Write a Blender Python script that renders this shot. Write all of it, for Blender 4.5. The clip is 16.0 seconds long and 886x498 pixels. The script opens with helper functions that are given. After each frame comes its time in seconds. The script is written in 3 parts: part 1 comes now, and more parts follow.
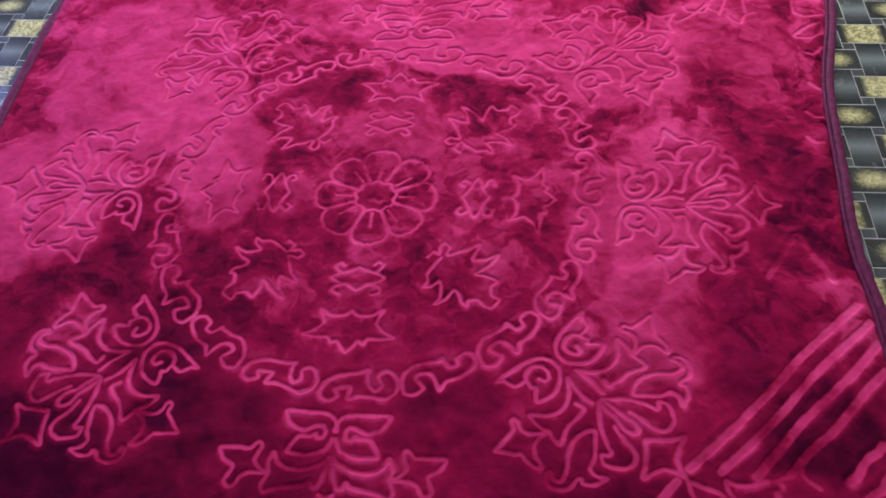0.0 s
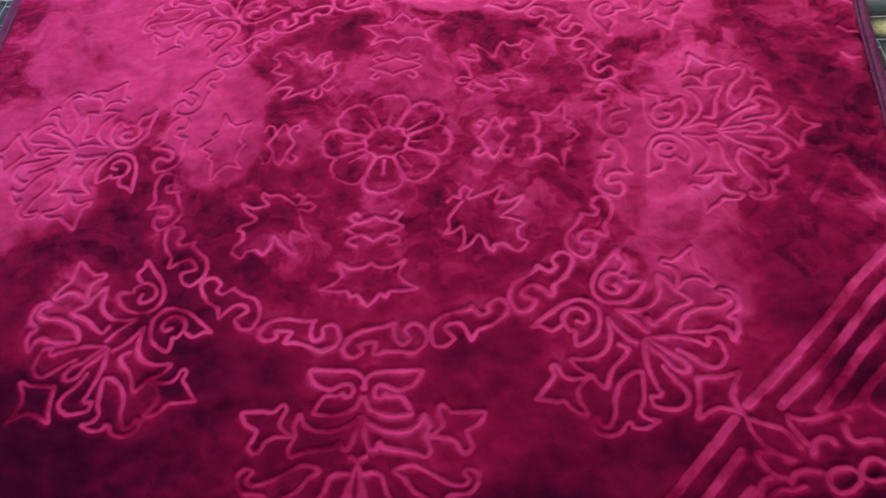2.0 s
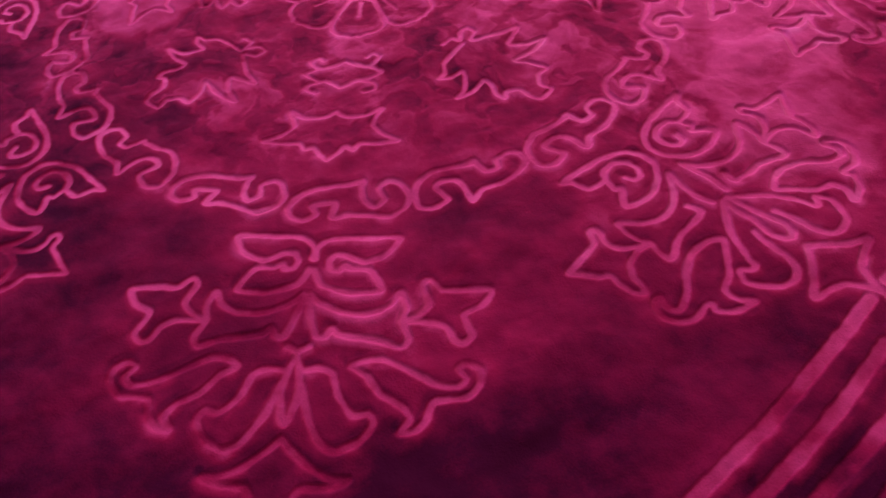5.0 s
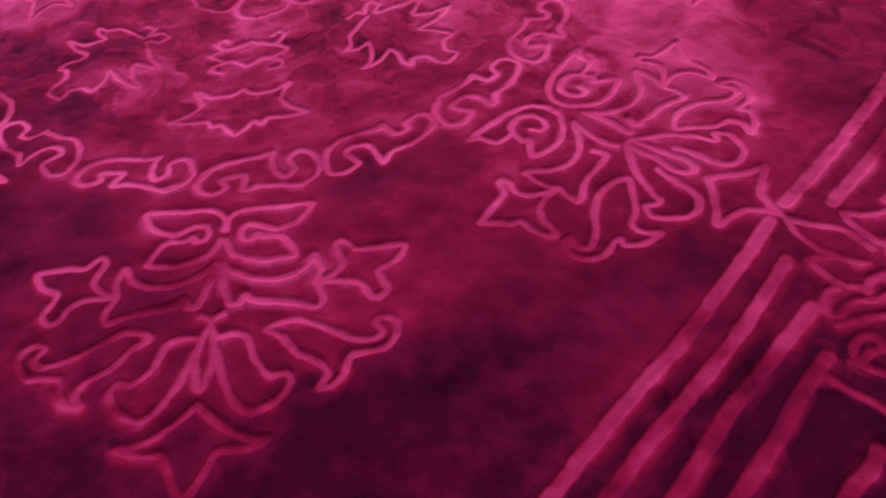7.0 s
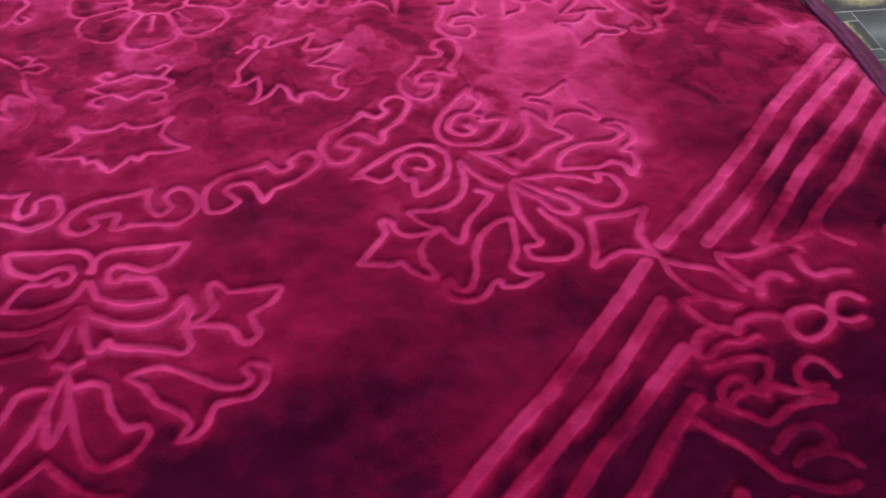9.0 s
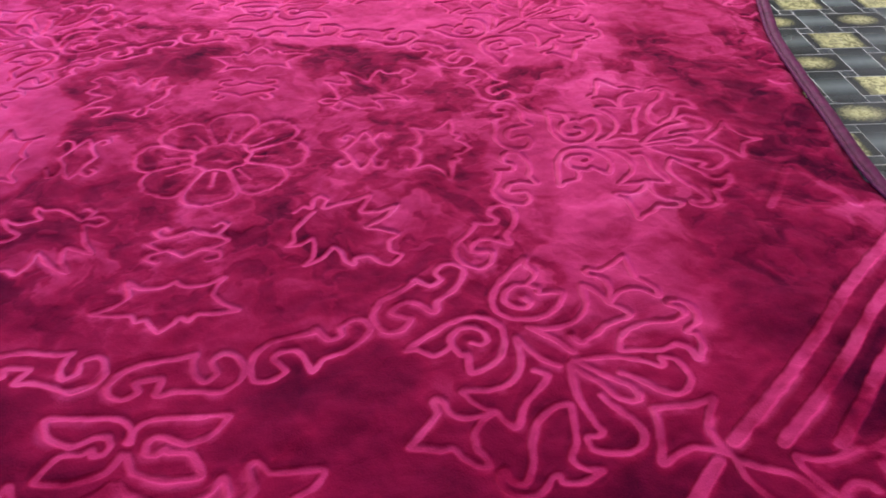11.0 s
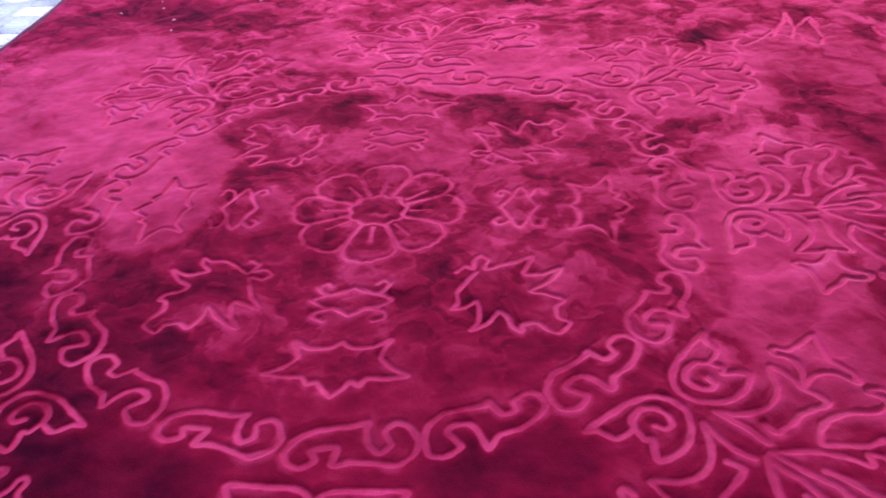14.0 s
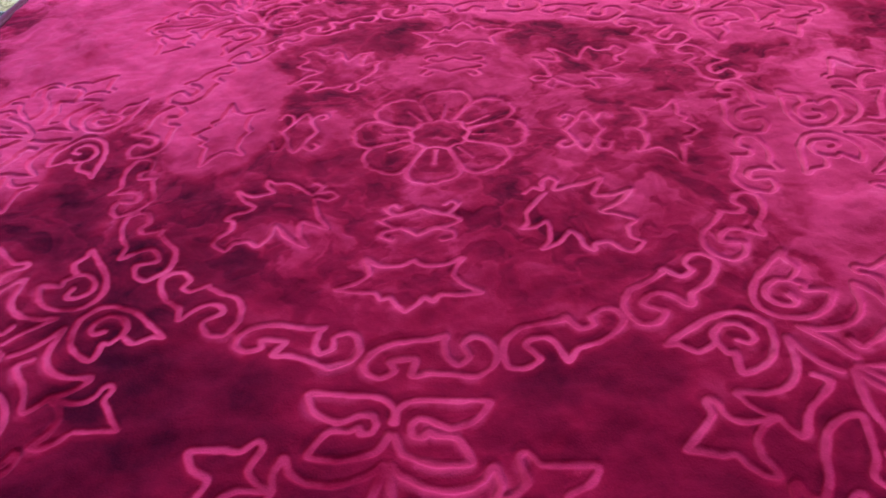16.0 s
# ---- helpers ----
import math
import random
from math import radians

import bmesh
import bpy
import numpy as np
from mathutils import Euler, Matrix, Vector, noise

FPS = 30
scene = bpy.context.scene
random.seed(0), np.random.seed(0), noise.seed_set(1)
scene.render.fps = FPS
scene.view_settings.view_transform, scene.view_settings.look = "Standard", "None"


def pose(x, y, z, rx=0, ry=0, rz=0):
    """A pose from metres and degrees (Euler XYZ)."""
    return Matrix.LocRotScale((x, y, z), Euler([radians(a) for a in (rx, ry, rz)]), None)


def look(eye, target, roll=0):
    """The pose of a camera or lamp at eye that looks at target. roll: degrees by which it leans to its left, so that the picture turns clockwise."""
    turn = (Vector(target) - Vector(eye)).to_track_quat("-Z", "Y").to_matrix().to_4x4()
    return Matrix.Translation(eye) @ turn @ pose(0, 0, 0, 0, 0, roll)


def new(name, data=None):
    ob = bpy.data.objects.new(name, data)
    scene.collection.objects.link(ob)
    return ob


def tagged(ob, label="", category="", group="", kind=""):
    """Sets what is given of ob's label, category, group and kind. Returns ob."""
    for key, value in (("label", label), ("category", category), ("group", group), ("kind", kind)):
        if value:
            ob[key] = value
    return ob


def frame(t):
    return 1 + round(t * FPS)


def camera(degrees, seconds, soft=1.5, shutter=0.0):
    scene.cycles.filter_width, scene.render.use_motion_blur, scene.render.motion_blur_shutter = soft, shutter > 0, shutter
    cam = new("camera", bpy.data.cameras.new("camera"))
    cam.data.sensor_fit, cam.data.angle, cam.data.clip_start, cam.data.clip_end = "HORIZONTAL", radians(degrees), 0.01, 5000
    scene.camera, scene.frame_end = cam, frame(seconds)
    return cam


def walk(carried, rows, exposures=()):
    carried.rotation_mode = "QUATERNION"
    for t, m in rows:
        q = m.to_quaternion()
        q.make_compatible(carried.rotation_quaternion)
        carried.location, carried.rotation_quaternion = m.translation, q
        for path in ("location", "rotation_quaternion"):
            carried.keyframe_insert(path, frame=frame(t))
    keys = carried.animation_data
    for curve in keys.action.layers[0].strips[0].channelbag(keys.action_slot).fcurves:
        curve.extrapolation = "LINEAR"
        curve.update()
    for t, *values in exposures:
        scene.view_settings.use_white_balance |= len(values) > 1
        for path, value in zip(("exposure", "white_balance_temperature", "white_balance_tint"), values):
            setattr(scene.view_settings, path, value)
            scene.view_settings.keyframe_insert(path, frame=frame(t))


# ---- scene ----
# A velvet-pile blanket spread on a patterned tile floor in a plain room.

# ---- camera ----
cam = camera(59.8, 16.0, soft=1.7)
PATH = [
    (0, (0.3060, -1.1148, 1.3152), (0.0989, 0.3016, -0.6108), -4.90),
    (0.5, (0.3086, -1.1182, 1.2936), (0.0692, 0.2780, -0.6444), -6.40),
    (1, (0.2935, -1.1072, 1.2732), (0.0535, 0.2602, -0.6852), -8.00),
    (1.5, (0.2586, -1.1070, 1.2456), (0.0417, 0.2570, -0.7176), -8.10),
    (2, (0.2476, -1.1053, 1.2012), (0.0509, 0.2456, -0.7728), -8.30),
    (2.5, (0.2461, -1.1006, 1.1328), (0.0671, 0.2551, -0.8388), -7.80),
    (3, (0.2414, -1.0648, 1.0248), (0.0679, 0.2984, -0.9432), -6.70),
    (3.5, (0.2459, -1.0405, 0.9144), (0.0359, 0.3841, -1.0056), -6.70),
    (4, (0.2136, -1.0618, 0.8208), (0.0463, 0.4088, -1.0680), -4.40),
    (4.2, (0.2152, -1.0677, 0.7692), (0.0414, 0.4097, -1.1136), -4.90),
    (6.3, (0.2145, -1.1700, 0.6624), (0.0583, 0.3723, -1.1688), -6.50),
    (6.5, (0.2229, -1.1695, 0.6576), (0.1035, 0.3801, -1.1712), -6.20),
    (7, (0.2585, -1.1623, 0.6492), (0.2268, 0.3700, -1.1976), -5.90),
    (7.5, (0.2981, -1.1610, 0.6480), (0.3229, 0.3534, -1.2132), -5.20),
    (8, (0.3148, -1.1587, 0.6372), (0.4366, 0.3607, -1.2168), -2.80),
    (8.2, (0.3231, -1.1558, 0.6360), (0.4889, 0.3713, -1.2084), -1.50),
    (10.3, (0.3152, -1.1094, 0.6576), (0.4563, 0.6518, -0.9672), 1.00),
    (10.5, (0.3110, -1.0988, 0.6540), (0.4326, 0.7020, -0.9288), 0.50),
    (11, (0.3026, -1.0813, 0.6588), (0.3972, 0.7851, -0.8472), -0.30),
    (11.5, (0.2963, -1.0769, 0.6708), (0.3646, 0.8431, -0.7680), -0.90),
    (12, (0.2939, -1.0578, 0.6744), (0.3385, 0.8931, -0.7224), -1.10),
    (12.5, (0.2872, -1.0475, 0.6804), (0.2847, 0.9257, -0.6864), -1.70),
    (13, (0.2691, -1.0282, 0.6888), (0.2155, 0.9345, -0.6912), -2.20),
    (13.5, (0.2355, -1.0111, 0.6852), (0.1249, 0.9226, -0.7320), -2.70),
    (14, (0.1954, -1.0233, 0.6852), (0.0201, 0.8893, -0.7536), -3.40),
    (14.5, (0.1685, -1.0347, 0.6780), (-0.0514, 0.8607, -0.7788), -3.90),
    (15, (0.1526, -1.0309, 0.6636), (-0.0915, 0.8292, -0.8340), -4.30),
    (15.5, (0.1426, -1.0436, 0.6540), (-0.1035, 0.7912, -0.8736), -4.60),
    (16, (0.1298, -1.0492, 0.6444), (-0.1118, 0.7714, -0.9000), -4.70),
]
walk(cam, [(t, look(eye, target, roll)) for t, eye, target, roll in PATH],
     exposures=[(0.0, -0.25), (3.5, -0.25), (7.0, 0.0), (10.5, 0.02), (13.0, -0.06), (16.0, -0.10)])

# ---- light ----
FLOOR_Z = -0.012
world = bpy.data.worlds.new("world")
scene.world = world
world.use_nodes = True
sky = world.node_tree.nodes.new("ShaderNodeTexSky")
sky.sky_type, sky.sun_disc = "NISHITA", False
sky.sun_elevation, sky.sun_rotation = radians(40), radians(-30)
world.node_tree.links.new(sky.outputs[0], world.node_tree.nodes["Background"].inputs["Color"])
world.node_tree.nodes["Background"].inputs["Strength"].default_value = 0.1


def window_light(name, place, target, size, watts, colour):
    lamp = bpy.data.lights.new(name, "AREA")
    lamp.shape, lamp.size, lamp.size_y = "RECTANGLE", size[0], size[1]
    lamp.energy, lamp.color = watts, colour
    ob = new(name, lamp)
    ob.matrix_world = look(place, target)
    return ob


# daylight in the two far windows, out of view, and an added side lamp
# high opening assumed, to light the blanket from its far side
window_light("far_window_light", (0.3, 3.28, 2.0), (0.3, 0, 0.3), (2.9, 0.9), 207, (0.99, 0.97, 1.0))
window_light("low_window_light", (-2.35, 3.28, 0.95), (-1.9, 0, 0.4), (0.9, 1.1), 20, (0.50, 0.58, 1.0))
# unseen blue fill, added to tint the left part purple
window_light("side_blue_fill", (-3.08, 1.5, 1.5), (0, 0.8, 0.6), (1.4, 1.2), 105, (0.30, 0.37, 1.0))


# ---- materials ----
def material(name):
    m = bpy.data.materials.new(name)
    m.use_nodes = True
    return m, m.node_tree.nodes, m.node_tree.links, m.node_tree.nodes["Principled BSDF"]


def ramp(nodes, stops):
    r = nodes.new("ShaderNodeValToRGB")
    while len(r.color_ramp.elements) < len(stops):
        r.color_ramp.elements.new(0.5)
    for e, (p, c) in zip(r.color_ramp.elements, stops):
        e.position, e.color = p, (*c, 1)
    return r


def noise_node(nodes, links, scale, detail=4.0, coords=None, rough=0.5):
    n = nodes.new("ShaderNodeTexNoise")
    n.inputs["Scale"].default_value, n.inputs["Detail"].default_value = scale, detail
    n.inputs["Roughness"].default_value = rough
    if coords is not None:
        links.new(coords, n.inputs["Vector"])
    return n


def math_node(nodes, links, op, a, b, clamp=False):
    n = nodes.new("ShaderNodeMath")
    n.operation, n.use_clamp = op, clamp
    for k, v in enumerate((a, b)):
        if isinstance(v, (int, float)):
            n.inputs[k].default_value = v
        else:
            links.new(v, n.inputs[k])
    return n.outputs[0]


def velvet():
    """Deep crimson pile: brushed-up nap and carved lines show the paler fibre sides."""
    m, nodes, links, bsdf = material("crimson_velvet_pile")
    geo = nodes.new("ShaderNodeNewGeometry").outputs["Position"]
    # nap and carve also hold shade painted in towards the near end
    nap = nodes.new("ShaderNodeAttribute")
    nap.attribute_name = "nap"
    carve = nodes.new("ShaderNodeAttribute")
    carve.attribute_name = "carve"
    mottled = noise_node(nodes, links, 26, 4, geo, 0.52)
    fibre = noise_node(nodes, links, 420, 2, geo)
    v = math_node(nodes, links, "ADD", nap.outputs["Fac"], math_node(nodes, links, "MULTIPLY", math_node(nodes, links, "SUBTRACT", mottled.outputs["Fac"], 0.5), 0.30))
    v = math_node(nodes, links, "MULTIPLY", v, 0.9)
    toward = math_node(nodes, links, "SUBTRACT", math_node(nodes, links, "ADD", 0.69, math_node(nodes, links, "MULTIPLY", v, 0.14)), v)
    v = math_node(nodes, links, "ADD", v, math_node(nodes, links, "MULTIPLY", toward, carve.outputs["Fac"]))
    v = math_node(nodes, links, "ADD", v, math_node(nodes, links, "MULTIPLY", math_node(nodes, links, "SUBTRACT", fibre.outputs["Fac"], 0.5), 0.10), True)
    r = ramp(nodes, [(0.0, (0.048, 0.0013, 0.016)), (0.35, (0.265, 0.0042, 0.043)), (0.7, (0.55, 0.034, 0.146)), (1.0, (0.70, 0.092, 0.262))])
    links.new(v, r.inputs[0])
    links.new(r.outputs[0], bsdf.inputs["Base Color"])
    bsdf.inputs["Roughness"].default_value = 0.85
    bsdf.inputs["Specular IOR Level"].default_value = 0.02
    links.new(math_node(nodes, links, "MULTIPLY", math_node(nodes, links, "POWER", v, 1.5), 0.68), bsdf.inputs["Sheen Weight"])
    bsdf.inputs["Sheen Roughness"].default_value = 0.45
    bsdf.inputs["Sheen Tint"].default_value = (1.0, 0.31, 0.65, 1)
    bump = nodes.new("ShaderNodeBump")
    bump.inputs["Strength"].default_value, bump.inputs["Distance"].default_value = 0.5, 0.004
    links.new(math_node(nodes, links, "ADD", mottled.outputs["Fac"], math_node(nodes, links, "MULTIPLY", fibre.outputs["Fac"], 0.25)), bump.inputs["Height"])
    links.new(bump.outputs[0], bsdf.inputs["Normal"])
    return m


def satin():
    m, nodes, links, bsdf = material("plum_satin_binding")
    geo = nodes.new("ShaderNodeNewGeometry").outputs["Position"]
    n = noise_node(nodes, links, 60, 4, geo)
    r = ramp(nodes, [(0.3, (0.070, 0.005, 0.030)), (0.7, (0.14, 0.014, 0.066))])
    links.new(n.outputs["Fac"], r.inputs[0])
    links.new(r.outputs[0], bsdf.inputs["Base Color"])
    bsdf.inputs["Roughness"].default_value = 0.62
    bsdf.inputs["Sheen Weight"].default_value = 0.05
    bsdf.inputs["Specular IOR Level"].default_value = 0.10
    bsdf.inputs["Sheen Tint"].default_value = (0.8, 0.4, 0.8, 1)
    b = nodes.new("ShaderNodeBump")
    b.inputs["Strength"].default_value, b.inputs["Distance"].default_value = 0.4, 0.003
    links.new(n.outputs["Fac"], b.inputs["Height"])
    links.new(b.outputs[0], bsdf.inputs["Normal"])
    return m


def tile_material(name, kind):
    """Glazed tile faces; the print runs along each tile's own size (Generated coordinates)."""
    m, nodes, links, bsdf = material(name)
    tc = nodes.new("ShaderNodeTexCoord")
    sep = nodes.new("ShaderNodeSeparateXYZ")
    uv = nodes.new("ShaderNodeAttribute")
    uv.attribute_name = "face_place"
    links.new(uv.outputs["Vector"], sep.inputs[0])
    geo = nodes.new("ShaderNodeNewGeometry").outputs["Position"]
    across, along = sep.outputs[0], sep.outputs[1]
    from_mid_y = math_node(nodes, links, "ABSOLUTE", math_node(nodes, links, "SUBTRACT", along, 0.5), 0)
    from_mid_x = math_node(nodes, links, "ABSOLUTE", math_node(nodes, links, "SUBTRACT", across, 0.5), 0)
    grain = noise_node(nodes, links, 90, 4, geo, 0.6)
    soft = math_node(nodes, links, "MULTIPLY", math_node(nodes, links, "SUBTRACT", grain.outputs["Fac"], 0.5), 0.12)
    if kind == "dark":
        v = math_node(nodes, links, "ADD", math_node(nodes, links, "SUBTRACT", 0.5, from_mid_y), soft)
        r = ramp(nodes, [(0.05, (0.015, 0.021, 0.020)), (0.26, (0.045, 0.055, 0.050)), (0.45, (0.12, 0.145, 0.135)), (0.6, (0.16, 0.19, 0.175))])
        links.new(v, r.inputs[0])
        colour = r.outputs[0]
    elif kind == "small":
        r = ramp(nodes, [(0.3, (0.03, 0.038, 0.036)), (0.7, (0.07, 0.08, 0.075))])
        links.new(grain.outputs["Fac"], r.inputs[0])
        colour = r.outputs[0]
    else:
        crisp = kind == "yellow"
        curls = nodes.new("ShaderNodeTexVoronoi")
        curls.feature = "SMOOTH_F1"
        curls.inputs["Scale"].default_value = 95 if crisp else 120
        wob = noise_node(nodes, links, 45, 3, geo)
        mixv = nodes.new("ShaderNodeMix")
        mixv.data_type = "VECTOR"
        mixv.inputs[0].default_value = 0.06
        links.new(geo, mixv.inputs[4])
        links.new(wob.outputs["Color"], mixv.inputs[5])
        links.new(mixv.outputs[1], curls.inputs["Vector"])
        gold = ramp(nodes, [(0.10, (0.62, 0.59, 0.29)), (0.36, (0.53, 0.50, 0.22)), (0.54, (0.24, 0.23, 0.10))])
        links.new(math_node(nodes, links, "MULTIPLY", curls.outputs["Distance"], 1.0 if crisp else 0.8), gold.inputs[0])
        if crisp:
            spot = math_node(nodes, links, "SUBTRACT", 0.5, from_mid_x)
            fade = ramp(nodes, [(0.10, (0, 0, 0)), (0.22, (1, 1, 1))])
        else:
            sq = math_node(nodes, links, "ADD", math_node(nodes, links, "POWER", from_mid_x, 2), math_node(nodes, links, "MULTIPLY", math_node(nodes, links, "POWER", from_mid_y, 2), 0.85))
            spot = math_node(nodes, links, "SUBTRACT", 0.5, math_node(nodes, links, "POWER", sq, 0.5))
            fade = ramp(nodes, [(0.10, (0, 0, 0)), (0.42, (0.9, 0.9, 0.9))])
        speck = noise_node(nodes, links, 260, 3, geo, 0.7)
        rough_edge = math_node(nodes, links, "MULTIPLY", math_node(nodes, links, "SUBTRACT", speck.outputs["Fac"], 0.5), 0.16 if crisp else 0.42)
        links.new(math_node(nodes, links, "ADD", spot, rough_edge), fade.inputs[0])
        mix = nodes.new("ShaderNodeMix")
        mix.data_type = "RGBA"
        mix.inputs[6].default_value = (0.022, 0.026, 0.022, 1)
        links.new(fade.outputs[0], mix.inputs[0])
        links.new(gold.outputs[0], mix.inputs[7])
        colour = mix.outputs[2]
    vary = nodes.new("ShaderNodeObjectInfo")
    hsv = nodes.new("ShaderNodeHueSaturation")
    links.new(math_node(nodes, links, "ADD", 0.88, math_node(nodes, links, "MULTIPLY", vary.outputs["Random"], 0.24)), hsv.inputs["Value"])
    links.new(colour, hsv.inputs["Color"])
    links.new(hsv.outputs[0], bsdf.inputs["Base Color"])
    scuff = noise_node(nodes, links, 6, 5, geo)
    rr = ramp(nodes, [(0.35, (0.17, 0.17, 0.17)), (0.7, (0.30, 0.30, 0.30))])
    links.new(scuff.outputs["Fac"], rr.inputs[0])
    links.new(rr.outputs[0], bsdf.inputs["Roughness"])
    return m


def plain(name, base, dark, rough, scale):
    m, nodes, links, bsdf = material(name)
    geo = nodes.new("ShaderNodeNewGeometry").outputs["Position"]
    n = noise_node(nodes, links, scale, 6, geo)
    r = ramp(nodes, [(0.3, dark), (0.7, base)])
    links.new(n.outputs["Fac"], r.inputs[0])
    links.new(r.outputs[0], bsdf.inputs["Base Color"])
    bsdf.inputs["Roughness"].default_value = rough
    b = nodes.new("ShaderNodeBump")
    b.inputs["Strength"].default_value, b.inputs["Distance"].default_value = 0.2, 0.003
    links.new(n.outputs["Fac"], b.inputs["Height"])
    links.new(b.outputs[0], bsdf.inputs["Normal"])
    return m


VELVET, SATIN = velvet(), satin()
TILE = {k: tile_material(k + "_tile_glaze", k) for k in ("dark", "small", "yellow", "spot")}
GROUT = plain("pale_grout", (0.40, 0.40, 0.37), (0.27, 0.27, 0.25), 0.9, 40)
PAINT = plain("cream_wall_paint", (0.50, 0.48, 0.45), (0.45, 0.43, 0.40), 0.7, 3)
CEILING = plain("white_ceiling_paint", (0.8, 0.8, 0.78), (0.75, 0.75, 0.73), 0.8, 3)
FRAME = plain("white_window_paint", (0.8, 0.8, 0.8), (0.72, 0.72, 0.72), 0.4, 8)


# ---- mesh helpers ----
def part(name, bm, mat, parent=None, label=""):
    me = bpy.data.meshes.new(name)
    bm.to_mesh(me)
    bm.free()
    me.materials.append(mat)
    ob = new(name, me)
    ob.parent = parent
    return tagged(ob, label)


def box(bm, x0, x1, y0, y1, z0, z1, bevel=0.0):
    got = bmesh.ops.create_cube(bm, size=1.0)["verts"]
    bmesh.ops.transform(bm, verts=got, matrix=Matrix.LocRotScale(((x0 + x1) / 2, (y0 + y1) / 2, (z0 + z1) / 2), None, (x1 - x0, y1 - y0, z1 - z0)))
    if bevel:
        bmesh.ops.bevel(bm, geom=list({e for v in got for e in v.link_edges}), offset=bevel, segments=2, profile=0.5, affect="EDGES")
    return bm


# ---- the room ----
X0, X1, Y0, Y1, ZC = -3.0, 3.0, -3.0, 3.2, 2.7


def wall(name, axis, at, out, span, *holes):
    """A wall 0.2 m thick with its inner face at `at`; holes, in order: (from, to, sill, head)."""
    bm = bmesh.new()
    lo, hi = sorted((at, at + 0.2 * out))
    pieces, start = [], span[0]
    for a, b, s, h in holes:
        pieces += [(start, a, FLOOR_Z, ZC), (a, b, FLOOR_Z, s), (a, b, h, ZC)]
        start = b
    pieces.append((start, span[1], FLOOR_Z, ZC))
    for a, b, s, h in pieces:
        if axis == "x":
            box(bm, lo, hi, a, b, s, h)
        else:
            box(bm, a, b, lo, hi, s, h)
    return tagged(part(name, bm, PAINT), "plain cream painted plaster wall of the room", "wall", kind="structure")


wall("wall_north", "y", Y1, 1, (X0 - 0.2, X1 + 0.2), (-2.85, -1.85, 0.35, 1.55), (-1.2, 1.8, 1.5, 2.5))
wall("wall_south", "y", Y0, -1, (X0 - 0.2, X1 + 0.2))
# the west opening is added for the side fill
wall("wall_west", "x", X0, -1, (Y0, Y1), (0.8, 2.2, 0.9, 2.1))
wall("wall_east", "x", X1, 1, (Y0, Y1))
tagged(part("ceiling", box(bmesh.new(), X0 - 0.2, X1 + 0.2, Y0 - 0.2, Y1 + 0.2, ZC, ZC + 0.15), CEILING), "plain white painted ceiling", "ceiling", kind="structure")
floor = tagged(part("floor", box(bmesh.new(), X0 - 0.2, X1 + 0.2, Y0 - 0.2, Y1 + 0.2, FLOOR_Z - 0.15, FLOOR_Z - 0.0005), GROUT), "dark and yellow basket-weave tile floor with pale joints", "floor", kind="structure")


# ---- the blanket ----
def lattice_noise(x, y, scale, seed):
    """Smooth random field between -1 and 1."""
    g = np.random.default_rng(seed).uniform(-1, 1, (256, 256))
    u, v = x * scale + 37.3, y * scale + 51.7
    i, j = np.floor(u).astype(int), np.floor(v).astype(int)
    a, b = u - i, v - j
    a, b = a * a * (3 - 2 * a), b * b * (3 - 2 * b)
    i, j, k, l = i % 256, j % 256, (i + 1) % 256, (j + 1) % 256
    return (g[i, j] * (1 - a) + g[k, j] * a) * (1 - b) + (g[i, l] * (1 - a) + g[k, l] * a) * b


def fractal(x, y, scale, seed, octaves=4, gain=0.5):
    total, amp = 0, 1.0
    for k in range(octaves):
        total = total + amp * lattice_noise(x, y, scale * 2 ** k, seed + k)
        amp *= gain
    return total


NEAR, FAR = -1.16, 1.245          # the blanket's near and far ends
STEP = 0.0021


def left_edge(y):
    return -1.012 - 0.014 * np.clip((y - 0.2) / 0.6, 0, 1) + 0.005 * np.sin(9 * y) + 0.10 * rounded(y)


def right_edge(y):
    rise = np.clip((y + 0.02) / 1.1, 0, 1)
    return 1.022 + 0.20 * rise ** 1.35 + 0.006 * np.sin(11 * y + 0.6) + 0.010 * np.exp(-((y + 0.25) / 0.1) ** 2) - 0.10 * rounded(y)


def rounded(y):
    """Goes to 1 at both ends: the corners' rounding."""
    d = np.minimum(y - NEAR, FAR - y)
    k = np.clip(1 - d / 0.10, 0, 1)
    return 1 - np.sqrt(np.clip(1 - k * k, 0, 1))


ROWS_Y = np.linspace(NEAR, FAR, int((FAR - NEAR) / STEP) + 1)
NU = int(2.1 / STEP) + 1
U = np.linspace(0, 1, NU)
LE, RE = left_edge(ROWS_Y), right_edge(ROWS_Y)
GX = LE[:, None] + (RE - LE)[:, None] * U[None, :]
GY = np.repeat(ROWS_Y[:, None], NU, 1)
DIST = np.full(GX.shape, 1.0)
OWNER = np.full(GX.shape, -1)
motifs = []                       # (name, label)


